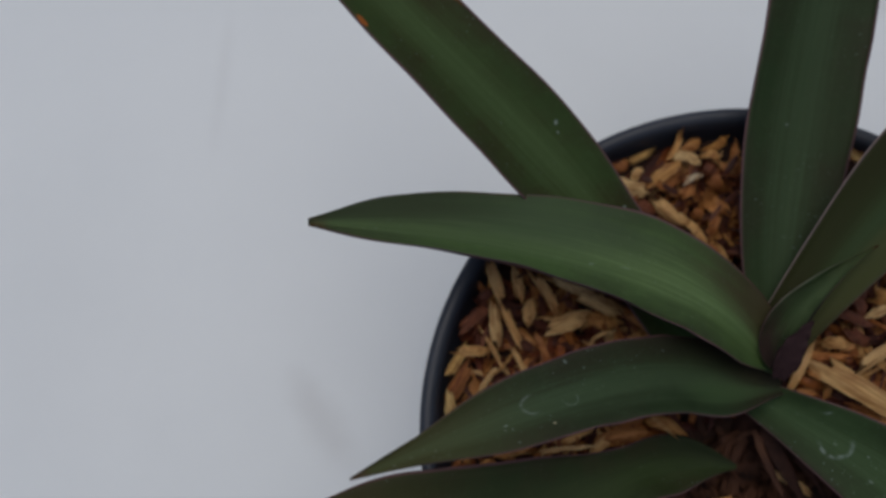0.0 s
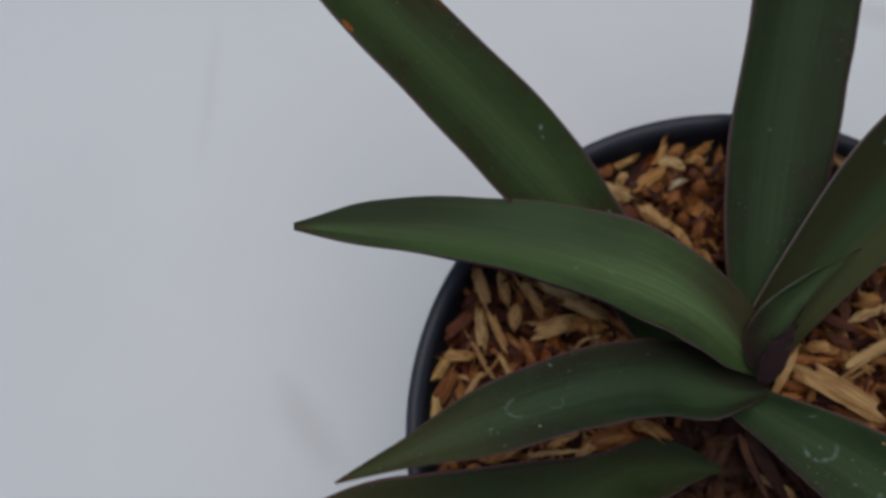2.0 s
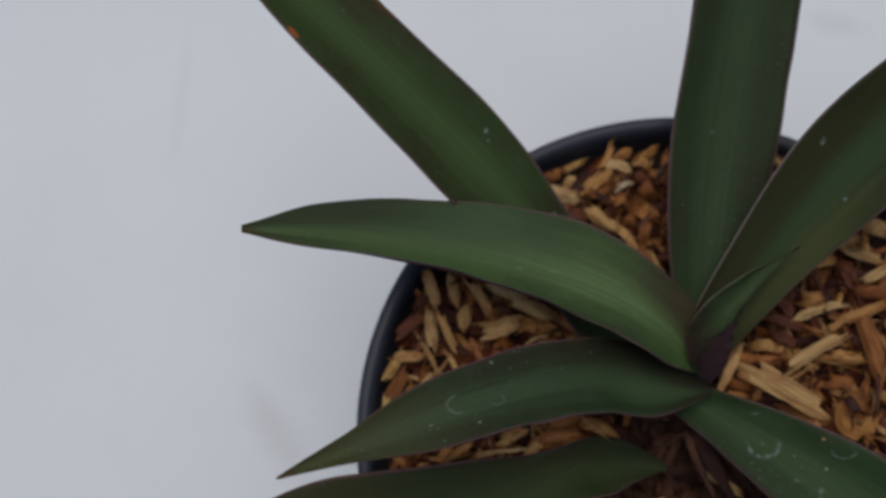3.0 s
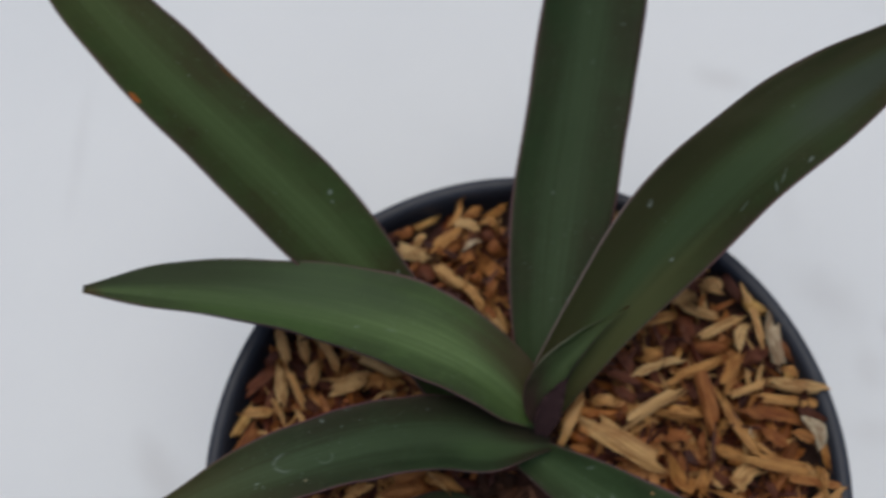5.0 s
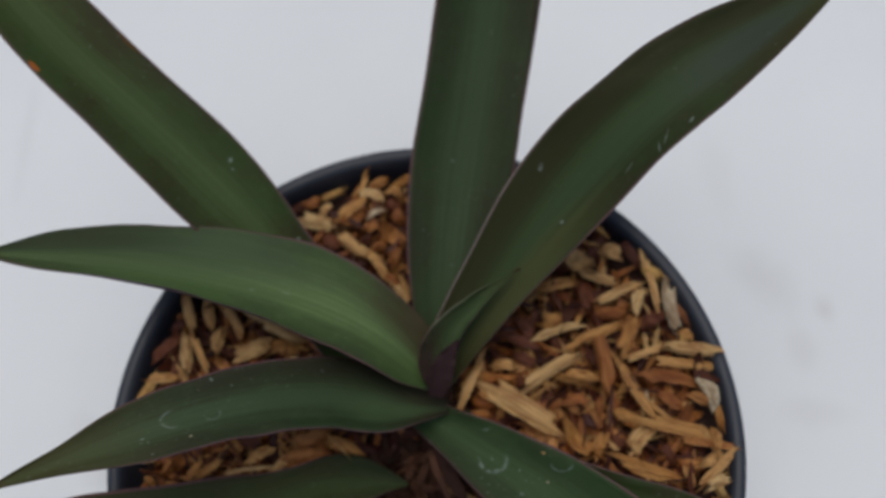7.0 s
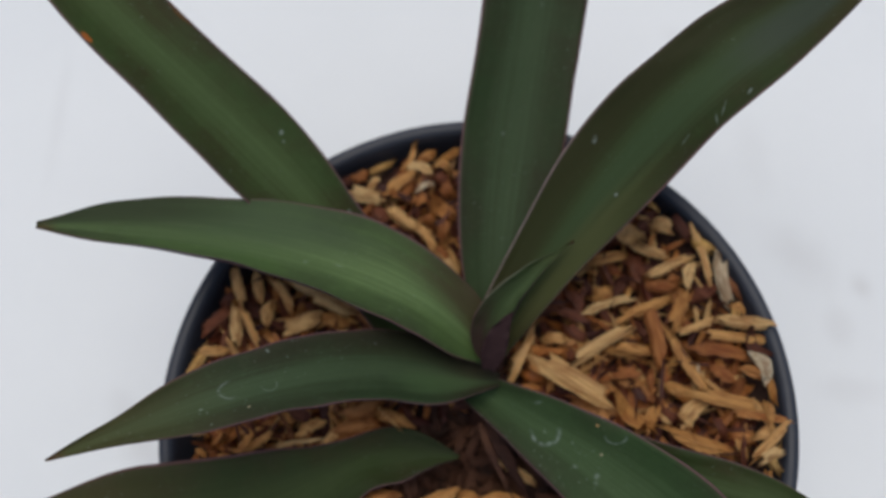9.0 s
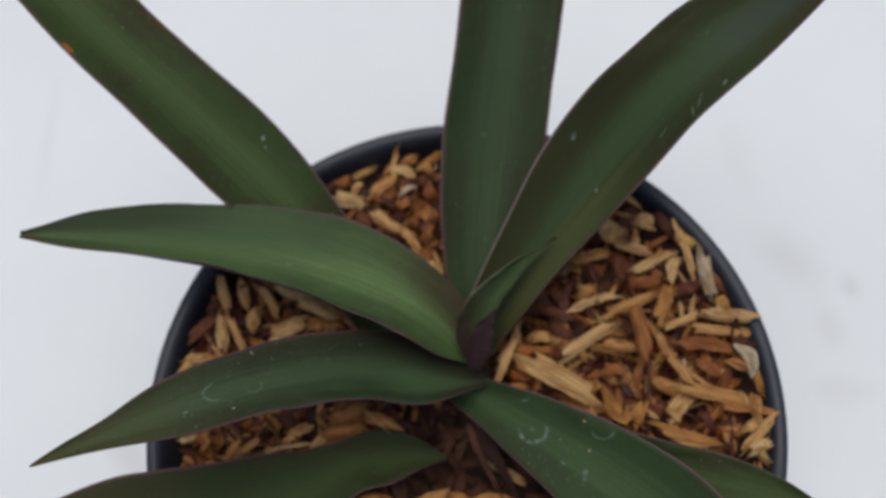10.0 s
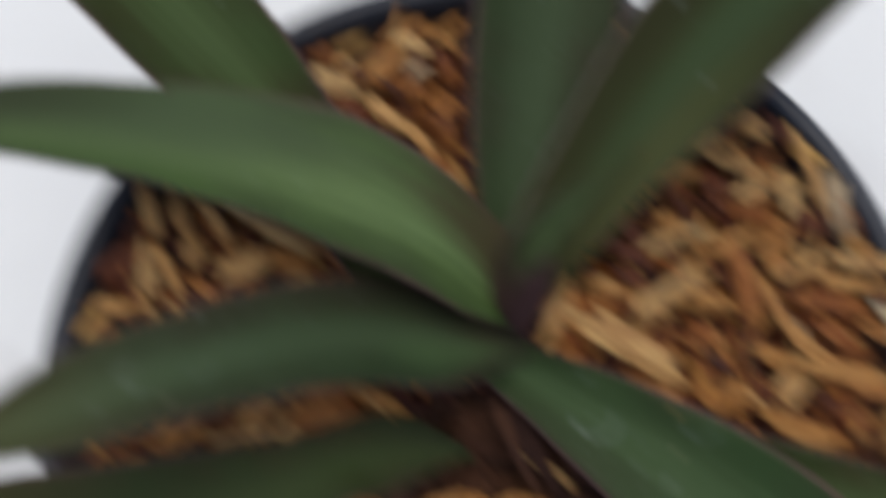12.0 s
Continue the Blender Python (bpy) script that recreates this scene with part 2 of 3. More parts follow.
LEAF_C = leaf_material("leaf_upright", (0.030, 0.051, 0.020), (0.051, 0.080, 0.038), (0.033, 0.033, 0.017), 7.3, scratches=((0.556, 0.425, 0.5, 0.4, 0, 0.4), (0.325, 0.600, 0.3, 0.4, 0, 0.3)))
# the paler middle patch and the greyish tip patch paint a sheen
LEAF_D = leaf_material("leaf_dusky", (0.029, 0.045, 0.014), (0.048, 0.072, 0.028), OLIVE, 2.9, flush_and_light=((0.425, 0.42, 36.0, 4.0, (0.044, 0.073, 0.031), 0.7), (0.094, 0.850, 34.0, 6.5, (0.032, 0.034, 0.012), 0.8), (0.437, 0.900, 26.0, 5.0, (0.032, 0.034, 0.013), 0.75), (0.820, 0.850, 26.0, 5.0, (0.032, 0.030, 0.014), 0.75), (0.720, 0.425, 20.0, 5.5, (0.044, 0.056, 0.042), 0.75), (0.112, 0.175, 24.0, 5.5, (0.072, 0.080, 0.030), 0.8), (0.006, 0.000, 9.0, 7.0, (0.040, 0.038, 0.014), 0.9), (0.159, 1.000, 36.0, 0.45, (0.32, 0.25, 0.24), 0.7)), scratches=((0.484, 0.138, 1.8, 0.25, 35, 0.32), (0.460, 0.100, 1.4, 0.25, 60, 0.32), (0.395, 0.175, 1.4, 0.25, 10, 0.28), (0.294, 0.825, 0.9, 0.5, 30, 0.4), (0.254, 0.312, 0.4, 0.4, 0, 0.5), (0.542, 0.100, 1.0, 0.4, 20, 0.4)))
# dark base patches paint the shadow of the arching leaf
LEAF_F = leaf_material("leaf_spreading", (0.031, 0.051, 0.022), (0.060, 0.092, 0.045), (0.032, 0.032, 0.017), 7.9, flush_and_light=((0.025, 0.000, 36.0, 9.0, (0.020, 0.017, 0.010), 0.95), (0.000, 0.500, 14.0, 14.0, (0.026, 0.022, 0.012), 0.7), (0.125, 0.663, 14.0, 4.0, (0.06, 0.105, 0.042), 0.6)), arcs=((0.688, 0.450, 2.2, 2.2, 90, 0.28), (0.600, 0.525, 1.6, 1.6, 200, 0.2)), scratches=((0.756, 0.600, 0.6, 0.4, 0, 0.5), (0.694, 0.775, 0.5, 0.3, 0, 0.5), (0.581, 0.088, 0.4, 0.7, 30, 0.45), (0.519, 0.725, 0.4, 0.4, 0, 0.3)), spots=((0.663, 0.775, 0.4, 0.3, CREAM),), tip_fade=0.55)
# green and base patch darkened for the shade of the leaves above
LEAF_G = leaf_material("leaf_low", (0.024, 0.040, 0.012), (0.038, 0.060, 0.019), OLIVE, 5.2, flush_and_light=((0.000, 0.000, 26.0, 14.0, (0.016, 0.022, 0.008), 0.9),), scratches=((0.844, 1.000, 0.4, 0.4, 0, 0.5),), spots=((0.906, 1.000, 0.35, 0.3, CREAM),))
LEAF_E = leaf_material("leaf_ringed", (0.036, 0.068, 0.024), (0.064, 0.104, 0.044), (0.034, 0.050, 0.021), 9.4, flush_and_light=((0.000, 0.950, 12.0, 9.0, (0.052, 0.070, 0.026), 0.8),), arcs=((0.250, 0.475, 3.2, 2.7, 40, 0.42), (0.394, 0.863, 1.9, 1.3, 30, 0.28)), scratches=((0.413, 0.338, 0.6, 0.5, 0, 0.5), (0.319, 0.550, 0.4, 0.3, 0, 0.4), (0.206, 0.825, 1.2, 0.4, 40, 0.4), (0.406, 0.400, 0.8, 0.9, 50, 0.35), (0.350, 0.338, 0.9, 0.4, 10, 0.35)), spots=((0.350, 0.888, 0.45, 0.35, (0.40, 0.24, 0.10)), (0.388, 0.613, 0.35, 0.3, CREAM)))
LEAF_I = leaf_material("leaf_lower", (0.03, 0.056, 0.018), (0.055, 0.088, 0.033), OLIVE, 3.3)
# the near-black patch along one margin paints the shadow in the fold
LEAF_H = leaf_material("leaf_rolled", (0.027, 0.046, 0.016), (0.046, 0.072, 0.028), (0.030, 0.030, 0.016), 6.1, flush_and_light=((0.0, 0.75, 46.0, 11.0, MAROON, 0.95), (0.55, 0.25, 36.0, 4.5, (0.064, 0.096, 0.039), 0.8), (0.45, 0.0, 34.0, 1.8, (0.012, 0.010, 0.008), 0.95), (0.62, 0.97, 26.0, 0.9, (0.15, 0.17, 0.11), 0.6)))
UNDERSIDE = plain_material("leaf_underside", (0.035, 0.014, 0.022), (0.06, 0.026, 0.036), 0.42, 60.0)
SHEATH = plain_material("leaf_sheath", (0.022, 0.010, 0.011), (0.040, 0.020, 0.020), 0.6, 90.0, spec=0.15)
# also on husks near the stem, darkened for the shade there
DRY_SHADE = plain_material("dry_sheath", (0.032, 0.013, 0.009), (0.095, 0.044, 0.024), 0.7, 120.0, 0.4, spec=0.15)
STEM = plain_material("stem_bark", (0.018, 0.008, 0.006), (0.055, 0.024, 0.016), 0.75, 150.0, 0.5, spec=0.12)
PLASTIC = plain_material("black_plastic", (0.020, 0.025, 0.036), (0.034, 0.040, 0.054), 0.46, 70.0, 0.08, spec=0.35)
SOIL = plain_material("soil", (0.014, 0.006, 0.004), (0.050, 0.019, 0.010), 0.85, 260.0, 0.8)
TONES = [
    husk_material("husk_dark", [(0.0, (0.13, 0.042, 0.024)), (1.0, (0.26, 0.088, 0.038))]),
    husk_material("husk_rust", [(0.0, (0.44, 0.165, 0.046)), (1.0, (0.64, 0.31, 0.095))]),
    husk_material("husk_tan", [(0.0, (0.62, 0.31, 0.085)), (1.0, (0.77, 0.46, 0.16))]),
    husk_material("husk_straw", [(0.0, (0.77, 0.46, 0.165)), (1.0, (0.84, 0.63, 0.300))]),
    husk_material("husk_pale", [(0.0, (0.77, 0.65, 0.43)), (1.0, (0.78, 0.72, 0.52))]),
]
MIXED = [(0.0, (0.08, 0.026, 0.019)), (0.38, (0.20, 0.066, 0.032)), (0.57, (0.46, 0.185, 0.046)), (0.76, (0.66, 0.37, 0.115)), (1.0, (0.78, 0.56, 0.25))]
GOLD = [(0.0, (0.42, 0.17, 0.040)), (0.3, (0.60, 0.30, 0.070)), (0.65, (0.72, 0.45, 0.13)), (1.0, (0.78, 0.58, 0.24))]
HUSK = husk_material("husk_mixed", MIXED)
HUSK_SPLINTER = husk_material("husk_splinter", MIXED, True)
HUSK_GOLD = husk_material("husk_golden", GOLD)
# darker, redder copy of the mix: shade of the gaps put into colour
HUSK_BED_SHADE = husk_material("husk_bed_shade", [(p, (0.92 * c[0], 0.70 * c[1], 0.58 * c[2])) for p, c in MIXED], True)


# ---- building helpers ----
def mesh_of(name, verts, faces, mats, smooth=True, slots=None, uvs=None):
    me = bpy.data.meshes.new(name)
    me.from_pydata([tuple(v) for v in verts], [], faces)
    for m in mats:
        me.materials.append(m)
    if smooth:
        me.polygons.foreach_set("use_smooth", [True] * len(me.polygons))
    if slots is not None:
        me.polygons.foreach_set("material_index", slots)
    if uvs is not None:
        lay = me.uv_layers.new(name="UVMap")
        for lp in me.loops:
            lay.data[lp.index].uv = uvs[lp.vertex_index]
    me.update()
    return me


def child(name, me, parent, label=""):
    ob = new(name, me)
    ob.parent = parent
    return tagged(ob, label)


def lathe(profile, steps=96):
    verts, faces = [], []
    for r, z in profile:
        for k in range(steps):
            a = 2 * math.pi * k / steps
            verts.append((r * math.cos(a), r * math.sin(a), z))
    for i in range(len(profile) - 1):
        for k in range(steps):
            j = (k + 1) % steps
            faces.append((i * steps + k, i * steps + j, (i + 1) * steps + j, (i + 1) * steps + k))
    return verts, faces


# ---- the floor ----
fv = [(-6, -6, 0), (6, -6, 0), (6, 6, 0), (-6, 6, 0)]
floor = new("ground", mesh_of("ground", fv, [(0, 1, 2, 3)], [FLOOR], False))
tagged(floor, "white painted floor with faint grey scuffs under the pot", "floor", kind="structure")

# ---- the pot ----
RIM_R, RIM_Z = 0.0520, 0.0780
pot = tagged(new("plant_pot"), "round black plastic nursery pot standing on white floor", "plant pot")
body_profile = [(0.0005, 0.0035), (0.030, 0.0035), (0.034, 0.0), (0.0365, 0.0005), (0.0475, 0.0655), (0.0480, 0.0672), (0.0465, 0.0672), (0.0460, 0.066), (0.0350, 0.006), (0.0005, 0.006)]
child("body", mesh_of("pot_body", *lathe(body_profile), [PLASTIC]), pot)
rim_profile = [(0.0466, 0.0660), (0.0482, 0.0674), (0.0500, 0.0682), (0.0514, 0.0690), (0.0520, 0.0745), (0.0524, 0.0768), (0.0522, 0.0776), (0.0515, 0.0780), (0.0504, 0.0779), (0.0498, 0.0771), (0.0494, 0.0752), (0.0466, 0.0660)]
child("rim", mesh_of("pot_rim", *lathe(rim_profile, 128), [PLASTIC]), pot, "rolled black plastic rim")


# ---- potting medium ----
def bed_height(x, y):
    r = math.hypot(x, y)
    z = min(0.0742 + 0.04 * y - 0.015 * x, 0.0765)
    # hollow shaped in to deepen the shade in front of the stem
    z -= 0.0080 * math.exp(-((x - 0.002) / 0.010) ** 2 - ((y + 0.010) / 0.010) ** 2)
    k = min(max((r - 0.036) / 0.012, 0), 1)
    wall = 0.0752 + 0.0020 * max(0.0, math.cos(math.atan2(y, x) - 0.3)) if r > 0 else z
    return z + (wall - z) * k * k * (3 - 2 * k)


def bed():
    verts, faces = [(0, 0, bed_height(0, 0) - 0.003)], []
    rings, steps = 26, 80
    for i in range(1, rings + 1):
        for k in range(steps):
            r, a = 0.0488 * i / rings, 2 * math.pi * k / steps
            x, y = r * math.cos(a), r * math.sin(a)
            verts.append((x, y, bed_height(x, y) - 0.0044 + 0.0022 * noise.noise(Vector((x * 240, y * 240, 3)))))
    for k in range(steps):
        faces.append((0, 1 + k, 1 + (k + 1) % steps))
    for i in range(rings - 1):
        for k in range(steps):
            a, b = 1 + i * steps + k, 1 + i * steps + (k + 1) % steps
            faces.append((a, a + steps, b + steps, b))
    return verts, faces


medium = tagged(new("potting_mulch", mesh_of("potting_mulch", *bed(), [SOIL])), "loose brown rice husk mulch filling the pot", "mulch")


def hull(seed, curl, arch, blunt, fold=0.0, split=0.0, thick=0.12, sway=0.45):
    """One dry hull or splinter, a metre long and a metre wide before it is scaled."""
    rng = random.Random(seed)
    nx, ny = 8, 5
    top, low = [], []
    bend, lean = rng.choice((-1, 1)) * rng.uniform(0.3, 1.0) * sway, rng.uniform(-0.12, 0.12)
    for i in range(nx):
        x = -0.5 + i / (nx - 1)
        e = min(abs(2 * x + lean), 1.0)
        w = max(1 - e ** blunt, 0.16 if blunt < 4 else 0.5) * (1 + rng.uniform(-0.10, 0.10))
        for j in range(ny):
            v = -1 + 2 * j / (ny - 1)
            rag = rng.uniform(-0.05, 0.05) * (1 if 0 < i < nx - 1 else 0.6 + split)
            y = 0.5 * v * w + bend * (0.25 - x * x)
            z = arch * (1 - v * v) * w + fold * (1 - abs(v)) * w + (0.10 if j in (1, 3) else 0.0) * w - curl * (2 * x) ** 2 + rng.uniform(-0.05, 0.05)
            top.append((x + rag, y, z))
            low.append((x + rag, y * 0.9, z - thick))
    n = nx * ny
    faces = []
    for i in range(nx - 1):
        for j in range(ny - 1):
            a = i * ny + j
            faces.append((a, a + ny, a + ny + 1, a + 1))
            faces.append((n + a, n + a + 1, n + a + ny + 1, n + a + ny))
    loop = [j for j in range(ny)] + [i * ny + ny - 1 for i in range(1, nx)] + [(nx - 1) * ny + j for j in range(ny - 2, -1, -1)] + [i * ny for i in range(nx - 2, 0, -1)]
    for a, b in zip(loop, loop[1:] + loop[:1]):
        faces.append((a, n + a, n + b, b))
    return top + low, [tuple(reversed(f)) for f in faces]


HULLS = [hull(1, 0.3, 0.35, 3.6, 0.0, 1.0), hull(2, 0.45, 0.18, 4.5, 0.3, 1.5), hull(3, -0.35, -0.34, 3.6, 0.0, 1.0), hull(4, 0.15, 0.15, 6.0, 0.35, 2.5), hull(5, -0.25, -0.24, 4.0, 0.0, 2.0), hull(6, 0.6, 0.10, 7.0, 0.25, 2.5), hull(7, 0.2, 0.4, 3.2, 0.3, 1.0), hull(8, -0.5, 0.2, 4.6, 0.3, 2.0), hull(9, 0.8, 0.25, 2.4, 0.1, 0.5),
         hull(10, 1.2, 0.3, 3.4, 0.0, 1.5, 0.10, 1.6), hull(11, -1.0, -0.3, 4.0, 0.0, 2.5, 0.10, 1.4), hull(12, 0.5, 0.45, 2.8, 0.4, 1.0, 0.10, 1.9), hull(13, 1.5, 0.1, 6.0, 0.2, 3.5, 0.10, 1.2),
         hull(14, 0.35, 0.30, 11.0, 0.0, 4.0, 0.10, 0.5), hull(15, 0.6, 0.22, 9.0, 0.15, 4.5, 0.10, 0.9), hull(16, -0.4, 0.26, 12.0, 0.1, 5.0, 0.10, 0.7), hull(17, 0.5, 0.35, 8.0, 0.0, 3.0, 0.10, 1.1),
         hull(18, 0.9, 0.30, 7.0, 0.3, 6.0, 0.10, 1.3), hull(19, -0.8, -0.35, 9.0, 0.2, 5.0, 0.10, 0.9), hull(20, 1.1, 0.45, 5.0, 0.0, 6.0, 0.10, 1.7)]


def hull_pose(x, y, z, length, width, turn, tip, lean):
    return pose(x, y, z, lean, tip, turn) @ Matrix.Diagonal((length, width, width, 1))


def laid(mesh, x, y, length, width, turn, lift, tip, lean):
    ob = new("husk", mesh)
    ob.parent = medium
    ob.matrix_basis = hull_pose(x, y, bed_height(x, y) + lift, length, width, turn, tip, lean)
    return ob


def under_leaf(x, y):
    """Close beneath one of the two lowest leaves."""
    right = x > -0.004 and abs(0.0440 * (x + 0.002) + 0.0622 * (y - 0.009)) / 0.0762 < 0.0115
    left = x < 0.002 and abs(0.0421 * x - 0.0970 * (y + 0.0017)) / 0.1057 < 0.0090
    return right or left


# ---- the plant ----
WIDTH_AT = np.array([0.0, 0.12, 0.28, 0.45, 0.62, 0.78, 0.90, 1.0])


def swelling(values, u):
    """A smooth curve through the widths that are given at WIDTH_AT."""
    slope = np.gradient(values, WIDTH_AT)
    k = min(max(int(np.searchsorted(WIDTH_AT, u, side="right")) - 1, 0), len(WIDTH_AT) - 2)
    h = WIDTH_AT[k + 1] - WIDTH_AT[k]
    s = (u - WIDTH_AT[k]) / h
    return float((2 * s**3 - 3 * s**2 + 1) * values[k] + (s**3 - 2 * s**2 + s) * h * slope[k] + (3 * s**2 - 2 * s**3) * values[k + 1] + (s**3 - s**2) * h * slope[k + 1])


def leaf_mesh(name, ctrl, widths, rolls, gutter, mats, thick=0.0008, nu=96, nv=17, wave=0.0005, seed=0, lip=0.0, end=0.15):
    """A strap leaf: a bent spine, a width that swells and tapers, a channel along the middle; lip: how far one margin turns up."""
    P = [Vector(p) for p in ctrl]
    n = len(P) - 1
    half = np.array([*widths, end]) / 1000
    rings, uvs, verts, slots, faces = [], [], [], [], []
    for i in range(nu):
        u = i / (nu - 1)
        c, t = Vector((0, 0, 0)), Vector((0, 0, 0))
        for k in range(n + 1):
            c += P[k] * (math.comb(n, k) * u**k * (1 - u) ** (n - k))
        for k in range(n):
            t += (P[k + 1] - P[k]) * (math.comb(n - 1, k) * u**k * (1 - u) ** (n - 1 - k))
        t.normalize()
        s = Vector((0, 0, 1)).cross(t).normalized()
        up = t.cross(s)
        a = rolls[0] + rolls[1] * u + rolls[2] * u * u
        s, up = s * math.cos(a) + up * math.sin(a), up * math.cos(a) - s * math.sin(a)
        w = max(swelling(half, u), 0.0001)
        top, low = [], []
        for j in range(nv):
            v = -1 + 2 * j / (nv - 1)
            ripple = wave * abs(v) ** 3 * noise.noise(Vector((u * 9, v * 2, seed * 5.3))) * 2 + 0.00015 * noise.noise(Vector((u * 14, v * 5, seed * 3.1)))
            dip = gutter * w * (1 - v * v)
            turned = lip * w * max(0.0, (v - 0.8) / 0.2) ** 2 * math.sin(math.pi * min(max((u - 0.3) / 0.68, 0.0), 1.0))
            p = c + s * (w * v) - up * (dip - ripple - turned)
            top.append(p)
            low.append(p - up * thick * (0.35 + 0.65 * (1 - v * v)) * min(1, w / 0.002))
        base = len(verts)
        verts += top + low
        uvs += [(u, j / (nv - 1)) for j in range(nv)] * 2
        rings.append(base)
    for a, b in zip(rings, rings[1:]):
        for j in range(nv - 1):
            faces.append((a + j, b + j, b + j + 1, a + j + 1))
            slots.append(0)
            faces.append((a + nv + j, a + nv + j + 1, b + nv + j + 1, b + nv + j))
            slots.append(1)
        faces.append((a, a + nv, b + nv, b))
        faces.append((a + nv - 1, b + nv - 1, b + 2 * nv - 1, a + 2 * nv - 1))
        slots += [1, 1]
    a = rings[-1]
    faces.append(tuple([a + j for j in range(nv)] + [a + 2 * nv - 1 - j for j in range(nv)]))
    slots.append(1)
    # faces looking up along the blade's own upper side
    return mesh_of(name, verts, [tuple(reversed(f)) for f in faces], mats, True, slots, uvs)


plant = tagged(new("potted_plant"), "young plant with dark green strap leaves edged in purple", "plant")
# spine, half widths in millimetres from base to tip, and roll along the blade
LEAVES = [
    ("arching green leaf with a pale middle stripe", LEAF_A, [(0.0035, 0.0085, 0.0784), (-0.0036, 0.0190, 0.0919), (-0.0140, 0.0257, 0.0922), (-0.0409, 0.0323, 0.0926), (-0.0674, 0.0294, 0.0965)], (0.40, 4.71, 6.66, 8.22, 7.42, 5.95, 4.15), (0.20, 0.39, -0.16)),
    ("long leaf with an orange scorched spot on its edge", LEAF_B, [(-0.0053, 0.0069, 0.0756), (-0.0182, 0.0290, 0.0832), (-0.0339, 0.0460, 0.0927), (-0.0568, 0.0608, 0.1053), (-0.0784, 0.0894, 0.1074)], (4.15, 4.98, 5.55, 7.83, 7.58, 7.40, 5.38), (-0.00, 0.26, 0.22)),
    ("upright dark green leaf", LEAF_C, [(0.0037, 0.0104, 0.0780), (0.0049, 0.0411, 0.0853), (0.0115, 0.0655, 0.0881), (0.0175, 0.0852, 0.0939), (0.0139, 0.1033, 0.1069)], (2.20, 6.20, 8.51, 8.66, 8.95, 8.48, 7.01), (0.02, 0.32, 0.04)),
    ("broad dusky green leaf with a pointed tip", LEAF_D, [(0.0011, 0.0103, 0.0797), (0.0238, 0.0426, 0.0917), (0.0355, 0.0515, 0.1096), (0.0495, 0.0528, 0.1105), (0.0763, 0.0786, 0.0948)], (3.55, 5.60, 8.06, 7.72, 7.10, 4.77, 2.25), (-0.16, 0.382, -0.056)),
    ("spreading leaf with dried water marks", LEAF_F, [(0.0045, 0.0064, 0.0779), (-0.0173, 0.0092, 0.0882), (-0.0206, 0.0082, 0.0968), (-0.0345, 0.0029, 0.1032), (-0.0592, -0.0073, 0.1041)], (1.11, 5.85, 6.15, 6.03, 5.57, 4.43, 1.94), (0.41, -0.20, -0.11)),
    ("low drooping leaf close to the mulch", LEAF_G, [(-0.0026, -0.0058, 0.0754), (-0.0236, -0.0018, 0.0798), (-0.0237, -0.0145, 0.0814), (-0.0380, -0.0204, 0.0827), (-0.0752, -0.0145, 0.0831)], (0.40, 4.35, 4.79, 8.27, 10.62, 10.72, 8.18), (0.12, 0.31, -0.04)),
    ("leaf with a pale dried water ring", LEAF_E, [(-0.0025, 0.0071, 0.0733), (0.0110, -0.0017, 0.0833), (0.0251, -0.0115, 0.0867), (0.0380, -0.0234, 0.0852), (0.0503, -0.0385, 0.0804)], (2.09, 3.83, 6.07, 8.06, 8.86, 6.68, 4.86), (0.35, -0.09, 0.03)),
    ("lower leaf half under another", LEAF_I, [(0.0060, 0.0058, 0.0722), (0.0122, -0.0024, 0.0771), (0.0222, -0.0076, 0.0823), (0.0368, -0.0117, 0.0852), (0.0547, -0.0161, 0.0831)], (1.67, 2.48, 4.41, 4.30, 4.46, 4.46, 2.94), (0.05, 0.01, 0.09)),
]
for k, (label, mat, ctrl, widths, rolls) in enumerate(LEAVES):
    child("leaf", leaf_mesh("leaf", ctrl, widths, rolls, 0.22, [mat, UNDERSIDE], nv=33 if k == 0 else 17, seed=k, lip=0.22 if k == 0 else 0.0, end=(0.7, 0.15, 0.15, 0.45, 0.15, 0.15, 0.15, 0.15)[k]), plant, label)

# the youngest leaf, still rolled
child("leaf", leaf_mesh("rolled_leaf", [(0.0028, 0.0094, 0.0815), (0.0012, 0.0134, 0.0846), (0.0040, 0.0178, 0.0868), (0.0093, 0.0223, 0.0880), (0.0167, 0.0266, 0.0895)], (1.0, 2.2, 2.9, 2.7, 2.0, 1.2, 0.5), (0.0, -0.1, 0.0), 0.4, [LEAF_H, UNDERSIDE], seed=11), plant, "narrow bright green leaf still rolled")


def tube(points, radii, steps=14, rough=0.0, seed=0):
    verts, faces = [], []
    for i, (p, r) in enumerate(zip(points, radii)):
        for k in range(steps):
            a = 2 * math.pi * k / steps
            q = r * (1 + rough * noise.noise(Vector((math.cos(a) * 2, math.sin(a) * 2, i * 0.9 + seed))))
            verts.append((p[0] + q * math.cos(a), p[1] + q * math.sin(a), p[2]))
    for i in range(len(points) - 1):
        for k in range(steps):
            j = (k + 1) % steps
            faces.append((i * steps + k, i * steps + j, (i + 1) * steps + j, (i + 1) * steps + k))
    faces.append(tuple(range((len(points) - 1) * steps, len(points) * steps)))
    return verts, faces


child("stem", mesh_of("stem", *tube([(0.0022, 0.0016, 0.060), (0.0022, 0.0022, 0.066), (0.0024, 0.0036, 0.0695), (0.0028, 0.0066, 0.0730), (0.0032, 0.0096, 0.0770)], [0.0050, 0.0050, 0.0040, 0.0026, 0.0016], 20, 0.3), [STEM]), plant, "short dark brown stem")
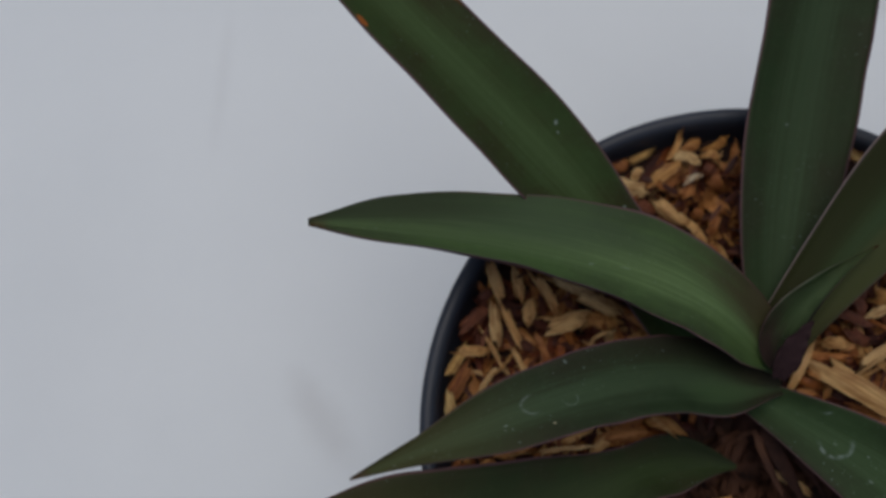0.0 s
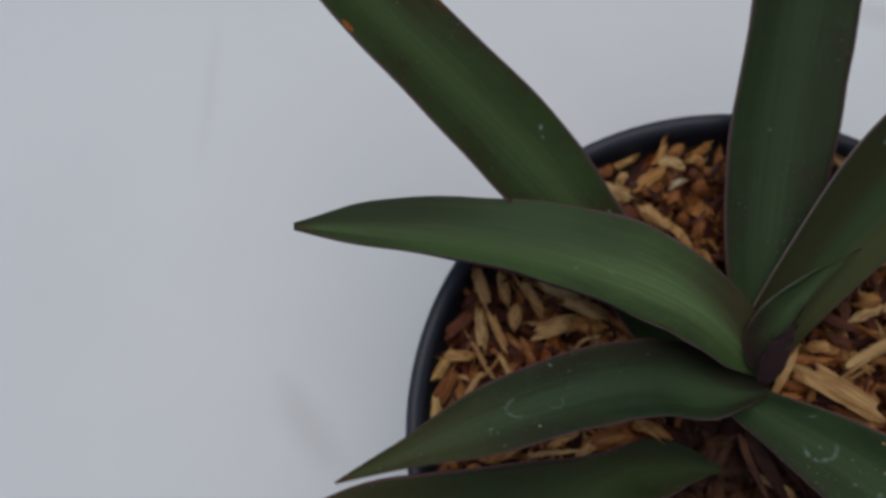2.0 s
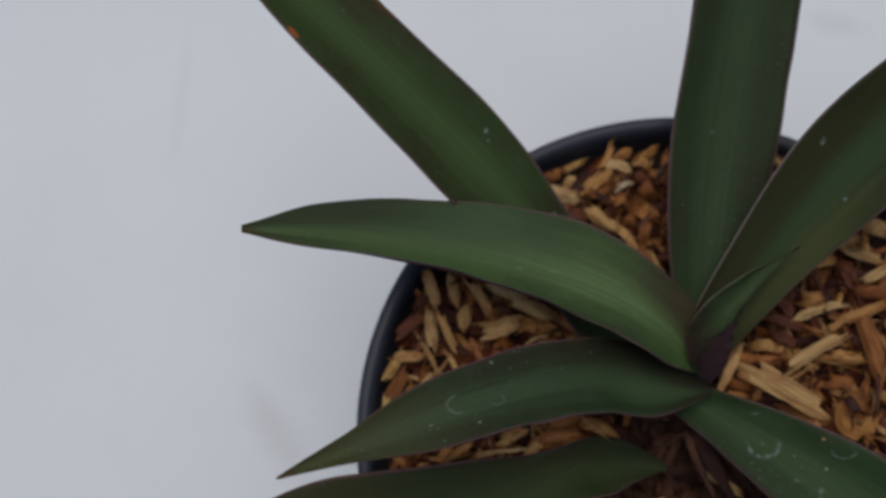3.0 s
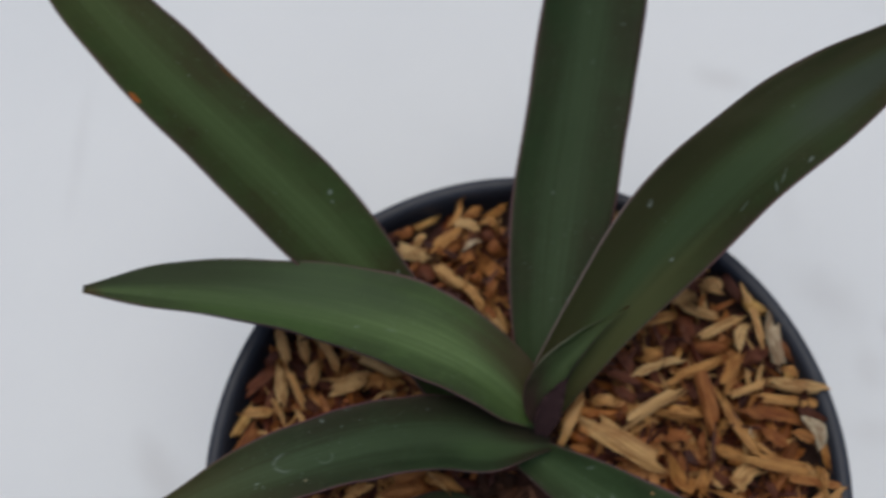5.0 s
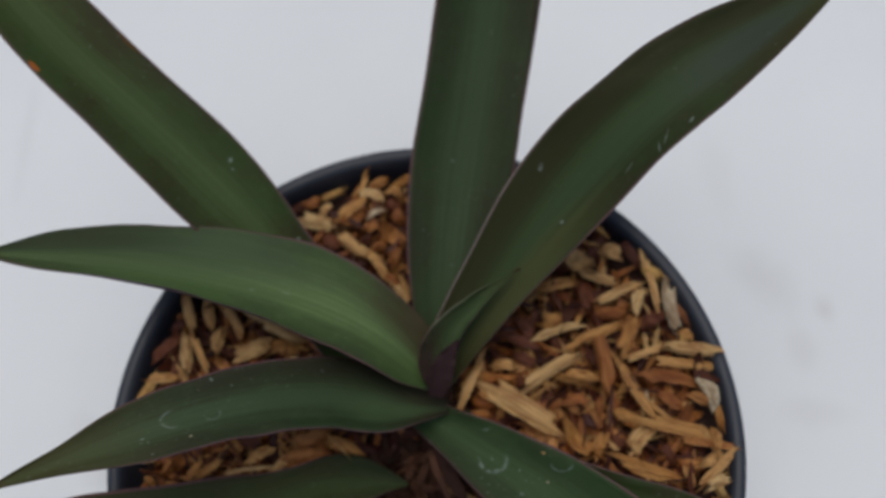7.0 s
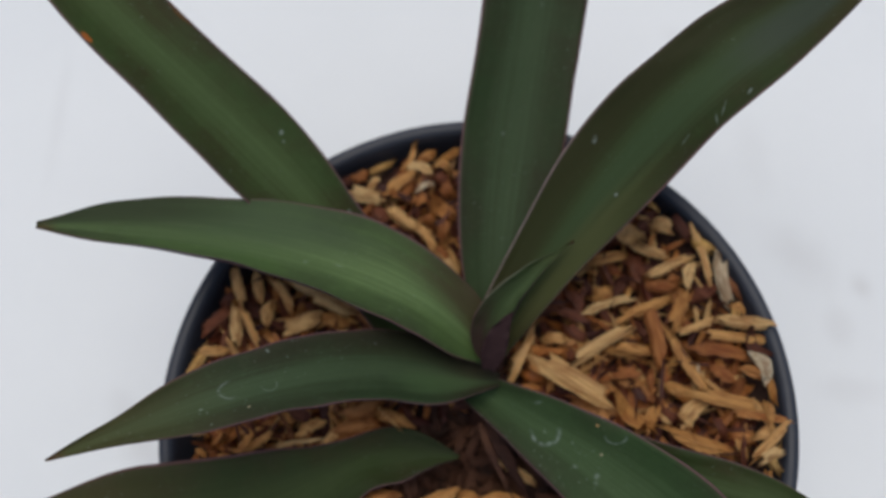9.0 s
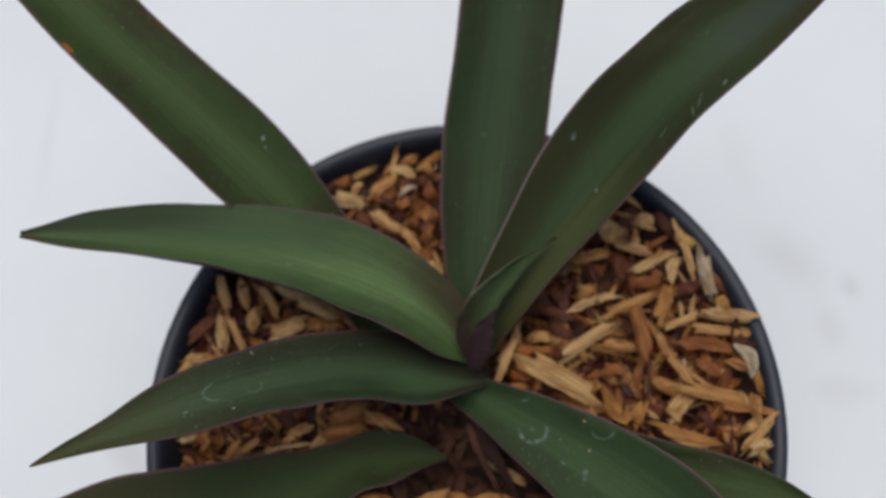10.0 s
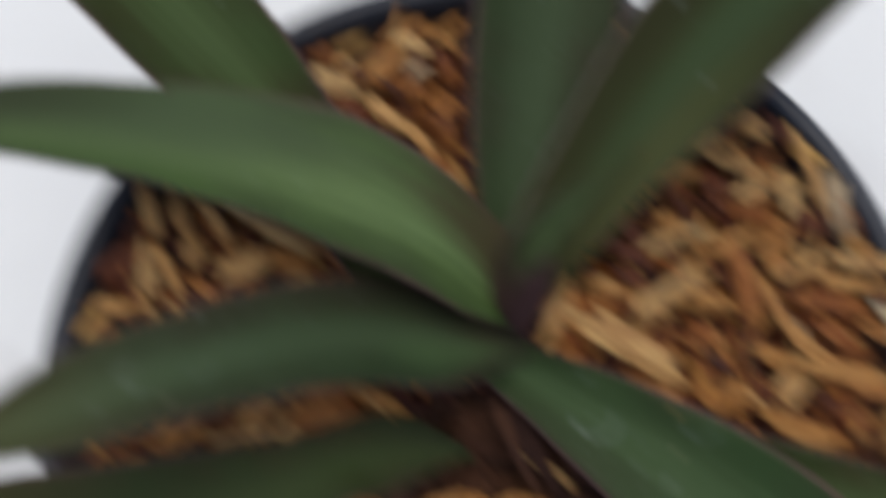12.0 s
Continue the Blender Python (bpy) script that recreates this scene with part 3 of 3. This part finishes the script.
# leaf bases clasp the stem
child("sheath", leaf_mesh("sheath", [(0.0027, 0.0073, 0.0830), (0.0034, 0.0100, 0.0866), (0.0046, 0.0131, 0.0882), (0.0067, 0.0155, 0.0890)], (0.9, 1.5, 1.9, 1.9, 1.5, 1.0, 0.5), (0.1, 0.1, 0.0), 0.2, [SHEATH, SHEATH], nu=24, seed=21), plant, "purple sheath wrapping the growing tip")
for k, (ctrl, width, mat) in enumerate((
        ([(0.0030, 0.0016, 0.0742), (0.0058, -0.0025, 0.0748), (0.0090, -0.0070, 0.0742), (0.0128, -0.0122, 0.0728)], 0.0015, STEM),
        ([(0.0022, 0.0006, 0.0736), (0.0040, -0.0040, 0.0740), (0.0066, -0.0085, 0.0732), (0.0100, -0.0140, 0.0718)], 0.0024, STEM),
        ([(0.0010, 0.0000, 0.0730), (0.0020, -0.0040, 0.0732), (0.0040, -0.0085, 0.0724), (0.0066, -0.0130, 0.0712)], 0.0014, DRY_SHADE),
        ([(0.0062, 0.0060, 0.0755), (0.0072, 0.0090, 0.0778), (0.0090, 0.0118, 0.0780), (0.0105, 0.0140, 0.0765)], 0.0015, TONES[3]))):
    child("dry_sheath", leaf_mesh("dry_sheath", ctrl, [500 * width * f for f in (0.6, 0.8, 1.0, 0.95, 0.75, 0.5, 0.25)], (0.3 - 0.2 * k, 0.5, 0.0), 0.15, [mat, mat], thick=0.0003, nu=24, nv=9, wave=0.0006, seed=30 + k), plant, "dry papery brown sheath strip")

# ---- husks on top, those that stand out ----
HUSKS_REAR = ((32.4, 31.6, 3.5, 2.3, -18, 3), (27.6, 31.0, 4.4, 2.9, -31, 3), (30.5, 27.7, 6.1, 1.6, -19, 3), (23.6, 27.6, 8.9, 1.7, 14, 2), (39.4, 27.0, 10.2, 1.4, -81, 3), (33.6, 25.5, 8.5, 1.4, 25, 3), (28.2, 25.5, 4.9, 2.1, -75, 0), (36.9, 23.8, 5.1, 1.8, 62, 3), (43.2, 22.4, 8.3, 2.0, -80, 4), (31.6, 22.1, 5.5, 1.9, -8, 1), (22.3, 21.1, 4.1, 2.3, 13, 2), (18.0, 20.2, 4.1, 2.3, -60, 0), (39.1, 20.0, 5.4, 2.3, 29, 0), (23.3, 19.1, 8.3, 1.4, 17, 3))
HUSKS_MIDDLE = ((29.3, 18.5, 7.8, 1.5, 18, 2), (45.8, 18.2, 2.9, 1.1, -26, 2), (16.7, 17.7, 7.2, 1.5, -26, 0), (34.7, 17.6, 6.2, 1.9, 63, 2), (26.1, 17.2, 4.4, 0.8, 37, 2), (45.6, 15.5, 7.9, 2.1, -9, 3), (37.5, 15.1, 8.4, 1.2, 18, 3), (17.6, 14.5, 4.0, 1.7, -37, 0), (30.4, 14.2, 10.9, 2.3, -82, 1), (13.9, 14.0, 4.7, 1.7, 0, 3), (43.5, 12.9, 11.4, 1.5, -5, 2), (20.9, 11.9, 10.5, 1.9, 31, 3), (8.4, 11.9, 7.3, 1.2, 54, 3), (25.9, 10.9, 7.1, 2.0, -5, 2))
HUSKS_FRONT = ((42.1, 10.2, 10.3, 2.0, -12, 1), (35.2, 8.9, 9.7, 1.9, -61, 2), (10.9, 8.4, 4.2, 1.1, -26, 1), (50.5, 8.2, 5.4, 1.9, -67, 4), (25.6, 7.8, 3.8, 1.7, 1, 1), (41.2, 7.0, 4.5, 1.7, -40, 1), (17.0, 6.5, 13.8, 3.3, -33, 3), (37.4, 6.5, 3.1, 0.6, -81, 4), (46.3, 6.4, 5.6, 1.8, -25, 1), (29.6, 6.4, 3.8, 1.1, 84, 1), (34.5, 4.8, 6.2, 1.7, -23, 2), (41.3, 2.5, 11.2, 2.0, -12, 2), (36.3, 0.9, 5.9, 2.5, 44, 3), (31.5, 0.9, 4.5, 2.2, -39, 0))
HUSKS_EDGE = ((25.8, 0.9, 6.7, 2.4, -42, 2), (50.9, 0.6, 3.8, 1.4, -81, 2), (46.3, -0.0, 7.9, 1.2, -10, 1), (29.2, -0.1, 4.1, 1.7, 62, 2), (40.5, -1.6, 4.2, 1.3, -65, 0), (46.0, -3.2, 3.3, 1.5, 37, 3), (37.1, -3.9, 9.8, 1.4, -21, 2), (48.4, -4.4, 7.4, 1.6, 43, 3), (37.5, -4.8, 7.6, 1.1, -20, 2), (43.0, -5.7, 3.4, 1.1, -69, 2), (48.9, -6.8, 3.6, 1.7, 23, 3), (-6.8, -12.7, 8.6, 2.4, 24, 2), (-1.1, -13.2, 6.1, 2.4, -28, 2), (5.3, -12.4, 7.3, 2.2, -8, 2), (-15.8, -12.9, 7.8, 2.3, 20, 1), (7.0, -8.2, 5.9, 1.3, -33, 3))
HUSKS_SHADED = ((-40.6, 23.5, 7.0, 1.8, -71, 3), (-40.1, 16.7, 6.1, 1.8, -85, 3), (-37.4, 16.0, 6.7, 1.1, -66, 3), (-36.3, 23.0, 5.6, 1.6, -78, 3), (-32.1, 21.8, 6.5, 1.6, -58, 3), (-34.2, 18.7, 4.6, 2.0, 78, 3), (-28.7, 16.9, 6.4, 2.5, 20, 3), (-23.5, 20.0, 8.2, 2.2, -22, 3), (-17.0, 17.0, 4.1, 1.5, -32, 1), (-44.0, 17.9, 5.8, 2.1, 41, 0), (-44.1, 12.4, 5.0, 1.5, 0, 3), (-23.4, 17.1, 4.8, 2.0, -21, 2), (-26.7, 22.4, 6.7, 2.0, -25, 3))
HUSKS_LOWER = ((-43.6, 22.2, 3.5, 1.6, 45, 0), (-37.9, -2.8, 4.0, 1.1, 53, 2), (-36.0, -3.1, 5.0, 1.1, 31, 2), (-29.7, -3.1, 8.3, 0.8, 7, 3), (-27.3, -0.4, 4.9, 1.8, 26, 2), (-24.1, -2.7, 4.0, 1.5, 43, 3), (-20.3, -1.6, 8.9, 2.4, 12, 1), (-18.6, 1.9, 6.8, 2.5, 22, 1), (-13.6, 1.4, 7.0, 2.0, -20, 2), (-30.7, 0.5, 2.5, 1.5, -53, 2), (-45.5, -1.3, 3.0, 1.0, 15, 3), (-45.4, -4.8, 2.5, 1.0, -36, 2), (-41.5, -5.0, 2.9, 0.8, 6, 2))
HUSKS_BACK = ((-18.0, 39.1, 6.2, 2.3, -13, 3), (-11.4, 34.5, 8.1, 2.0, -36, 3), (-7.2, 31.2, 5.6, 1.6, -55, 3), (-16.9, 41.6, 2.4, 1.3, 59, 3), (-12.2, 41.7, 6.7, 2.0, 36, 2), (-8.5, 44.2, 4.2, 2.0, -18, 3), (-10.6, 47.6, 4.3, 1.0, 65, 2), (-7.8, 40.2, 3.4, 0.8, 27, 4), (-11.8, 40.5, 4.3, 2.0, 31, 1), (-5.2, 42.0, 3.1, 2.0, 62, 0))
HUSKS_INNER = ((-4.2, 44.5, 3.7, 1.7, -26, 2), (-3.8, 40.2, 4.9, 2.3, -63, 1), (-4.4, 36.5, 4.2, 2.3, -39, 1), (-8.7, 38.4, 3.0, 1.7, 24, 1), (-7.1, 34.4, 2.1, 1.3, 16, 1), (-5.0, 28.8, 3.3, 1.0, -40, 1), (-4.0, 33.2, 4.4, 1.6, 66, 1), (-15.5, 35.8, 4.1, 2.0, -28, 0), (-19.3, 42.8, 3.0, 1.7, 25, 1))
TONE_MESHES = [[mesh_of("husk", v, f, [m]) for v, f in HULLS] for m in TONES]
rng = random.Random(5)
for group in (HUSKS_REAR, HUSKS_MIDDLE, HUSKS_FRONT, HUSKS_EDGE, HUSKS_SHADED, HUSKS_LOWER, HUSKS_BACK, HUSKS_INNER):
    for x, y, length, width, turn, tone in group:
        shape = rng.choice([0, 9, 11, 3, 5, 3, 13, 14, 15, 16, 17, 18, 13] if length < 9 else [13, 14, 15, 16] if length < 13 else [13])
        squeeze = min(1.0, 47.2 / math.hypot(x, y))
        laid(TONE_MESHES[tone][shape], squeeze * x / 1000, squeeze * y / 1000, 1.1 * length / 1000, 1.15 * width / 1000, turn, 0.0006 + 0.0003 * tone + rng.uniform(0, 0.0009), rng.uniform(-15, 15), rng.uniform(-42, 42))
MIXED_MESHES = [mesh_of("husk", v, f, [HUSK]) for v, f in HULLS]
# dark copies that paint shade on the husks in front of the stem
SHADED = [mesh_of("husk", v, f, [DRY_SHADE]) for v, f in HULLS]
GOLD_MESHES = [mesh_of("husk", v, f, [HUSK_GOLD]) for v, f in HULLS]
for k in range(200):
    r, a = 0.0440 * math.sqrt(rng.random()), rng.uniform(0, 2 * math.pi)
    x, y = r * math.cos(a), r * math.sin(a)
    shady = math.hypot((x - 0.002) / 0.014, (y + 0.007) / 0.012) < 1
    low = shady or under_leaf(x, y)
    if math.hypot(x - 0.005, y - 0.006) < 0.008 or math.hypot(x, y) < 0.030 and under_leaf(x, y):
        continue
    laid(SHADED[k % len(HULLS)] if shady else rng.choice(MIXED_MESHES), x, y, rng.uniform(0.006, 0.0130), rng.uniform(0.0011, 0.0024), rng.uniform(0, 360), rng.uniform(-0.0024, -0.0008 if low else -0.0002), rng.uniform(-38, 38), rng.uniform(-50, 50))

for k in range(50):  # pieces lying against the wall of the pot
    a = 2 * math.pi * (k + rng.uniform(-0.4, 0.4)) / 50
    r = rng.uniform(0.0464, 0.0484)
    laid(rng.choice(GOLD_MESHES if k % 2 else MIXED_MESHES), r * math.cos(a), r * math.sin(a), rng.uniform(0.004, 0.008), rng.uniform(0.0012, 0.0024), math.degrees(a) + 90 + rng.uniform(-28, 28), rng.uniform(0.0, 0.0018), rng.uniform(-14, 14), rng.uniform(-45, 45))

# the bed of husks beneath, past counting; round the stem darkened to paint shade
beds = {False: ([], []), True: ([], [])}
for k in range(1600):
    r, a = 0.0452 * math.sqrt(rng.random()), rng.uniform(0, 2 * math.pi)
    x, y = r * math.cos(a), r * math.sin(a)
    v, f = rng.choice(HULLS)
    in_shade = math.hypot(x / 0.016, (y + 0.012) / 0.016) < 1
    m = hull_pose(x, y, bed_height(x, y) - (0.0010 if in_shade else 0.0) + rng.uniform(-0.0042, -0.0012), rng.uniform(0.005, 0.011), rng.uniform(0.0009, 0.0020), rng.uniform(0, 360), rng.uniform(-28, 28), rng.uniform(-40, 40))
    bv, bf = beds[in_shade]
    o = len(bv)
    bv += [m @ Vector(p) for p in v]
    bf += [tuple(o + q for q in p) for p in f]
for in_shade, label in ((False, "packed layer of small brown husks"), (True, "husks round the stem, coloured dark for shade")):
    ob = new("husk_layer", mesh_of("husk_layer", *beds[in_shade], [DRY_SHADE if in_shade else HUSK_BED_SHADE]))
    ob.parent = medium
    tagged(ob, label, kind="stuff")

# thin splinters and broken fibres strewn over the husks
bv, bf = [], []
for k in range(1100):
    r, a = 0.0445 * math.sqrt(rng.random()), rng.uniform(0, 2 * math.pi)
    x, y = r * math.cos(a), r * math.sin(a)
    if under_leaf(x, y) or math.hypot((x - 0.002) / 0.014, (y + 0.008) / 0.013) < 1:
        continue
    v, f = HULLS[rng.choice((3, 5, 9, 10, 12))]
    m = hull_pose(x, y, bed_height(x, y) + rng.uniform(-0.0014, 0.0017), rng.uniform(0.0025, 0.0090), rng.uniform(0.0004, 0.0011), rng.uniform(0, 360), rng.uniform(-35, 35), rng.uniform(-60, 60))
    o = len(bv)
    bv += [m @ Vector(p) for p in v]
    bf += [tuple(o + q for q in p) for p in f]
splinters = new("husk_debris", mesh_of("husk_debris", bv, bf, [HUSK_SPLINTER]))
splinters.parent = medium
tagged(splinters, "thin straw-coloured splinters among the husks", kind="stuff")
